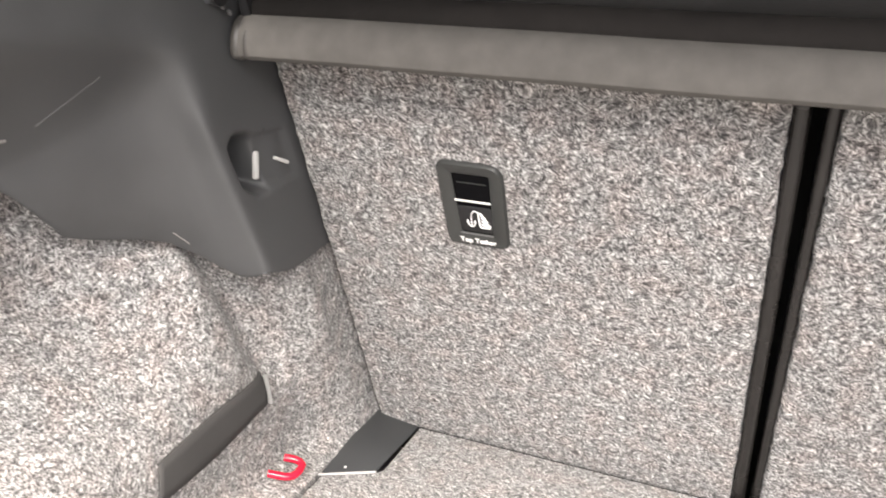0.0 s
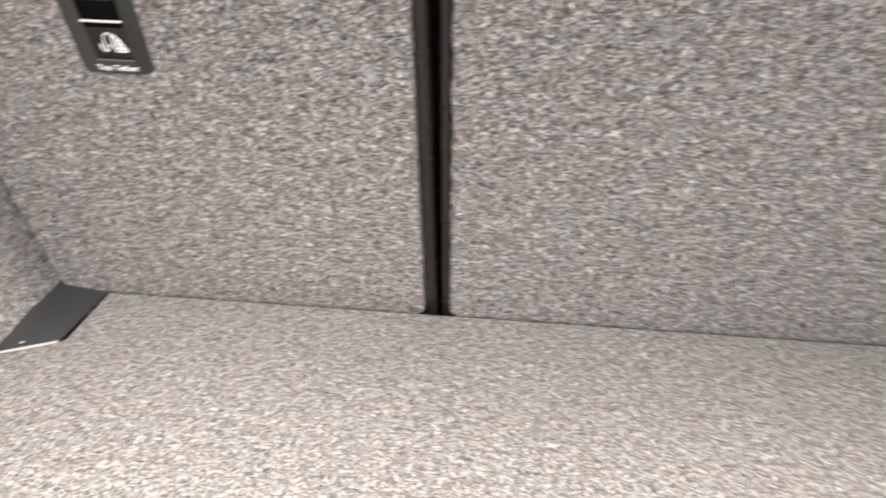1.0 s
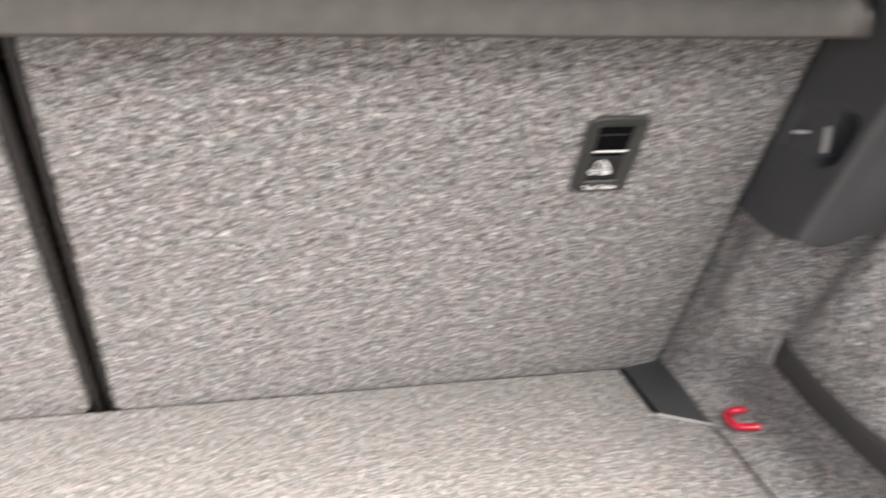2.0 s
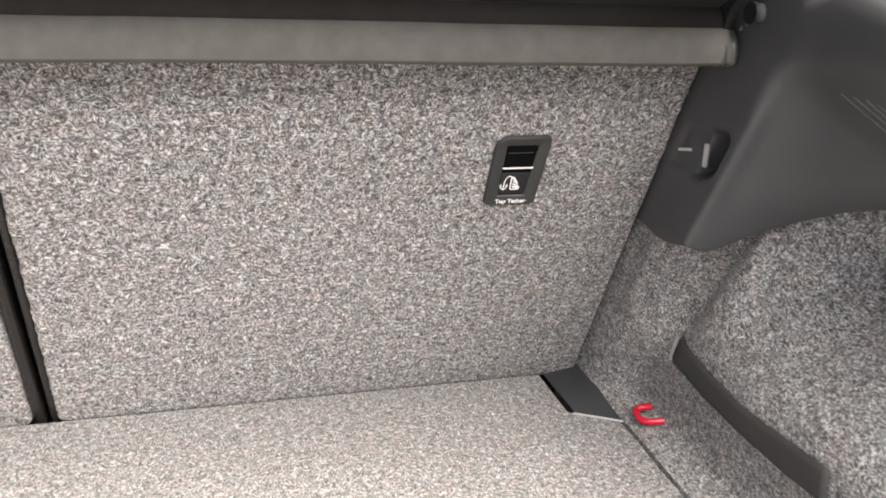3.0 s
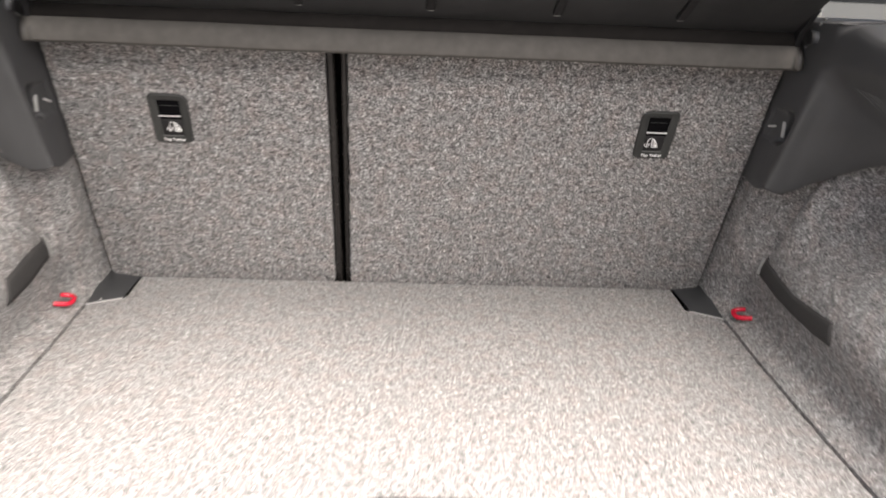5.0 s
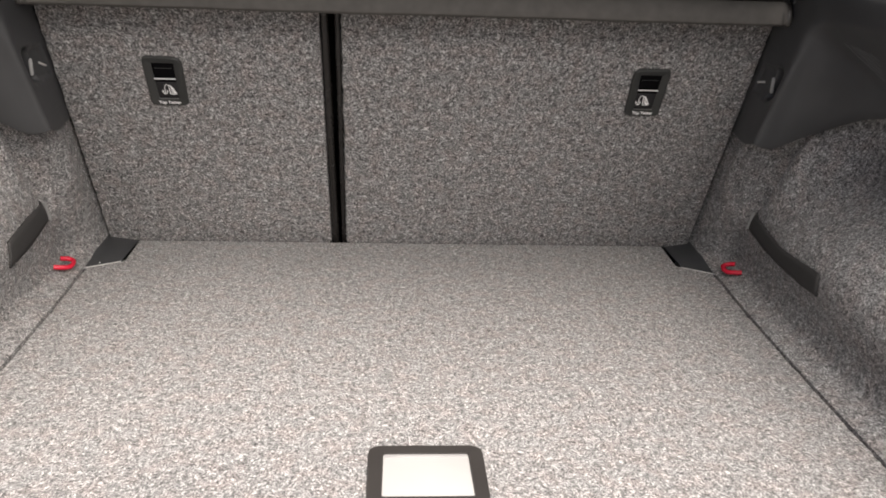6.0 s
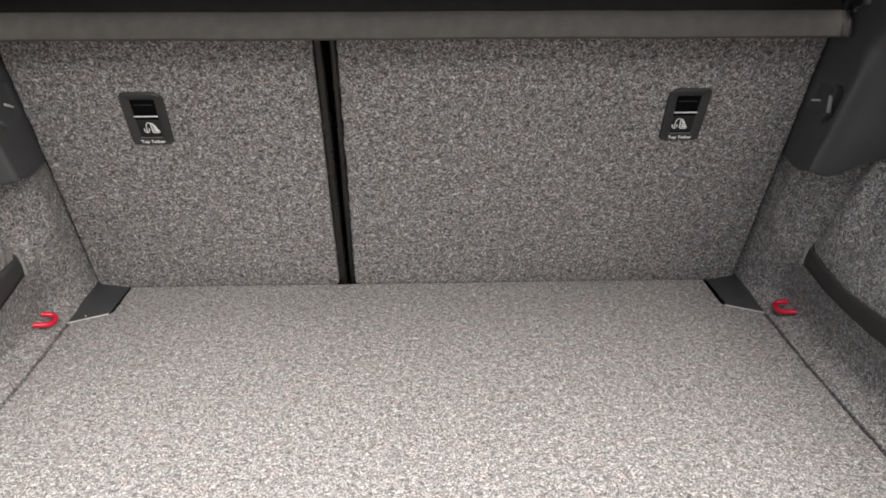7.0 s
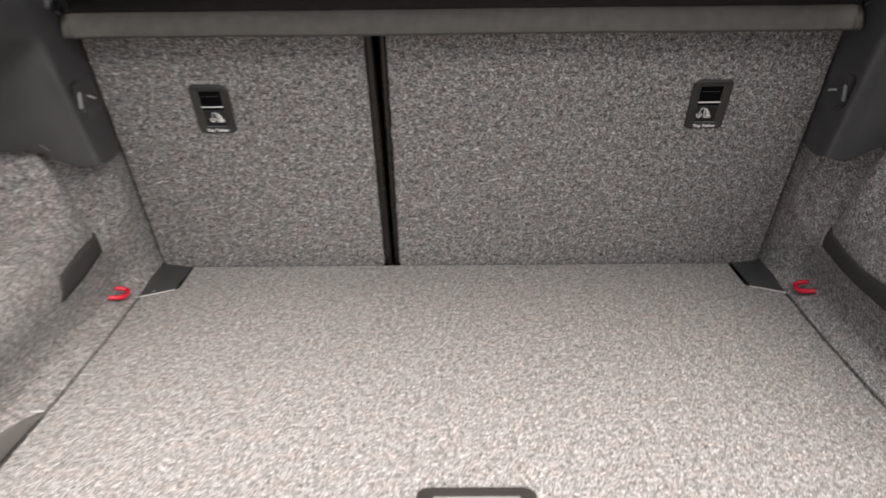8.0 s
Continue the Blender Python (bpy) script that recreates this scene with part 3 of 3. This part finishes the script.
    font.body, font.size, font.align_x, font.align_y, font.extrude = "Top Tether", 0.0066, "CENTER", "CENTER", 0.0001
    font.offset = 0.00016
    tmp = new("tmp", font)
    me = bpy.data.meshes.new_from_object(tmp.evaluated_get(bpy.context.evaluated_depsgraph_get()))
    bpy.data.objects.remove(tmp)
    bm = bmesh.new()
    bm.from_mesh(me)
    bmesh.ops.transform(bm, matrix=m @ Matrix.Translation((0.0005, -0.0356, 0.0037)), verts=bm.verts)
    part("lettering", bm, WHITE, a, "white lettering", smooth=False)


tether_anchor(-1, left_seat)
tether_anchor(1, right_seat)


def corner_flap(side):
    f = thing("corner_flap", (side * 0.475, -0.06, -0.004), "black plastic corner flap beside the boot floor", "flap", "corner flaps")
    gap = 0.004 if side > 0 else 0.001
    pts = [(side * x, y) for x, y in ((0.4545 + gap, 0.004), (0.4535 + gap, -0.1065), (0.5005, -0.1345), (0.506, -0.06), (0.508, 0.004))]
    pts = pts if side < 0 else pts[::-1]
    plate = prism(pts, -0.0045, -0.0025, bevel=0.0006)
    for v in plate.verts:                                 # its outer rear corner rides up the lining
        v.co.z += 0.0095 * min(max((abs(v.co.x) - 0.456) / 0.05, 0.0), 1.0) * min(max(1 + v.co.y / 0.125, 0.0), 1.0)
    part("plate", plate, FLAP, f)
    a, b = Vector((side * 0.4525, -0.1045, -0.0012)), Vector((side * 0.5005, -0.1345, -0.0012))
    d = b - a
    part("cut_edge", box((d.length, 0.0012, 0.002), Matrix.Translation((a + b) / 2) @ pose(0, 0, 0, 0, 0, math.degrees(math.atan2(d.y, d.x)))), PALE, f, "pale cut edge")
    if side < 0:
        part("speck", box((0.0022, 0.0022, 0.001), pose(-0.484, -0.110, -0.0013), 0.0004), WHITE, f, "white speck")


corner_flap(-1)
corner_flap(1)


def load_hook(side):
    """A red folding hook, a U lying open to the wall."""
    h = thing("lashing_hook", (side * 0.515, -0.16, 0.012), "red plastic lashing hook at the foot of the side lining", "hook", "lashing hooks")
    pts = [(0.5250, 0.1500, 0.0225), (0.519, 0.1465, 0.0211), (0.515, 0.1450, 0.0203), (0.5105, 0.1443, 0.0188), (0.5070, 0.146, 0.0175), (0.5055, 0.152, 0.0160),
           (0.5055, 0.158, 0.0150), (0.5070, 0.1635, 0.0145), (0.5115, 0.1675, 0.0148), (0.519, 0.1704, 0.0159), (0.5270, 0.1734, 0.0172)]
    part("loop", tube([(side * x, -s - (0.007 if side < 0 else 0.0), zz) for x, s, zz in pts], 0.0037, 14), RED, h)


load_hook(-1)
load_hook(1)


def strap(side, ends, tops, lows):
    b = thing("retaining_strap", (side * 0.525, -0.3, 0.09), "black woven retaining strap across the boot side lining", "strap", "retaining straps")
    rows = []
    for n in range(31):
        s = ends[0] + (ends[1] - ends[0]) * n / 30
        top, low = along(tops, s), along(lows, s)
        rows.append([(side * (lining_x(s, low + (top - low) * k / 4) - 0.0035), -s, low + (top - low) * k / 4) for k in range(5)])
    part("band", sheet(rows), BAND, b, thick=0.002 * side)
    s = ends[0] - 0.0012
    part("slot_edge", box((0.005, 0.0014, 0.028), pose(side * (lining_x(s, 0.105) - 0.0048), -s, 0.105, 0, side * 12, 0), 0.0005), EDGE, b, "pale grey edge of the slot")


strap(-1, (0.184, 0.335), ((0.184, 0.1215), (0.26, 0.119), (0.335, 0.111)), ((0.184, 0.0915), (0.26, 0.079), (0.335, 0.0755)))
strap(1, (0.180, 0.432), ((0.18, 0.1195), (0.25, 0.110), (0.31, 0.1055), (0.35, 0.108), (0.43, 0.116)), ((0.18, 0.0905), (0.25, 0.0815), (0.31, 0.080), (0.38, 0.0805), (0.43, 0.0855)))


def side_flap():
    f = thing("side_pocket_flap", (-0.487, -0.6, 0.0), "dark grey plastic flap at the foot of the side lining", "flap")
    rows = []
    for n in range(25):
        s = 0.488 + 0.3 * n / 24
        top = 0.001 + 0.045 * (1 - math.exp(-(s - 0.488) / 0.11))
        rows.append([(-(along(FLOOR_EDGE, s) - 0.001 + 0.006 * (k / 5) ** 2), -s, top * k / 5) for k in range(6)])
    part("flap", sheet(rows), POCKET, f, thick=-0.003)
    part("cut_edge", box((0.02, 0.002, 0.002), pose(-0.494, -0.489, 0.003, 0, 0, 10), 0.0005), PALE, f, "pale cut edge")


side_flap()

# ================= the car round the boot, plain =================
def slab(name, size, at, mat, label, category):
    structure(name, box(size, Matrix.Translation(at), 0.004), mat, label, category)


slab("ceiling", (1.3, 1.7, 0.03), (0, 0.35, 0.83), HEADLINER, "pale cloth headliner", "ceiling")
slab("wall_north", (1.3, 0.03, 1.2), (0, 1.2, 0.25), BEZEL, "dark cabin end", "wall")
for side, name in ((-1, "wall_west"), (1, "wall_east")):
    slab(name, (0.03, 2.05, 0.732), (side * 0.64, 0.17, 0.071), BODY, "painted body side below the window", "wall")
    slab(name + "_front_pillar", (0.03, 1.17, 0.36), (side * 0.64, 0.61, 0.64), HEADLINER, "pale trimmed pillar beside the window", "wall")
    slab(name + "_rear_pillar", (0.03, 0.58, 0.36), (side * 0.64, -0.56, 0.64), BEZEL, "dark trimmed pillar beside the tailgate", "wall")
for side, name in ((-1, "window_1"), (1, "window_2")):
    pane = box((0.004, 0.30, 0.380), Matrix.Translation((side * 0.64, -0.1225, 0.627)))
    structure(name, pane, GLASS, "lightly tinted rear quarter window pane", "window", smooth=False)
slab("wall_south", (1.3, 0.03, 0.42), (0, -0.89, -0.24), BODY, "painted rear panel below the boot sill", "wall")
slab("floor_under", (1.3, 2.1, 0.03), (0, 0.16, -0.30), BLACK, "dark well under the boot floor", "floor")
ground = bmesh.new()
bmesh.ops.create_grid(ground, x_segments=1, y_segments=1, size=400)
bmesh.ops.translate(ground, verts=ground.verts, vec=(0, 0, -0.72))
structure("ground", ground, CONCRETE, "worn grey asphalt round the car", "ground")
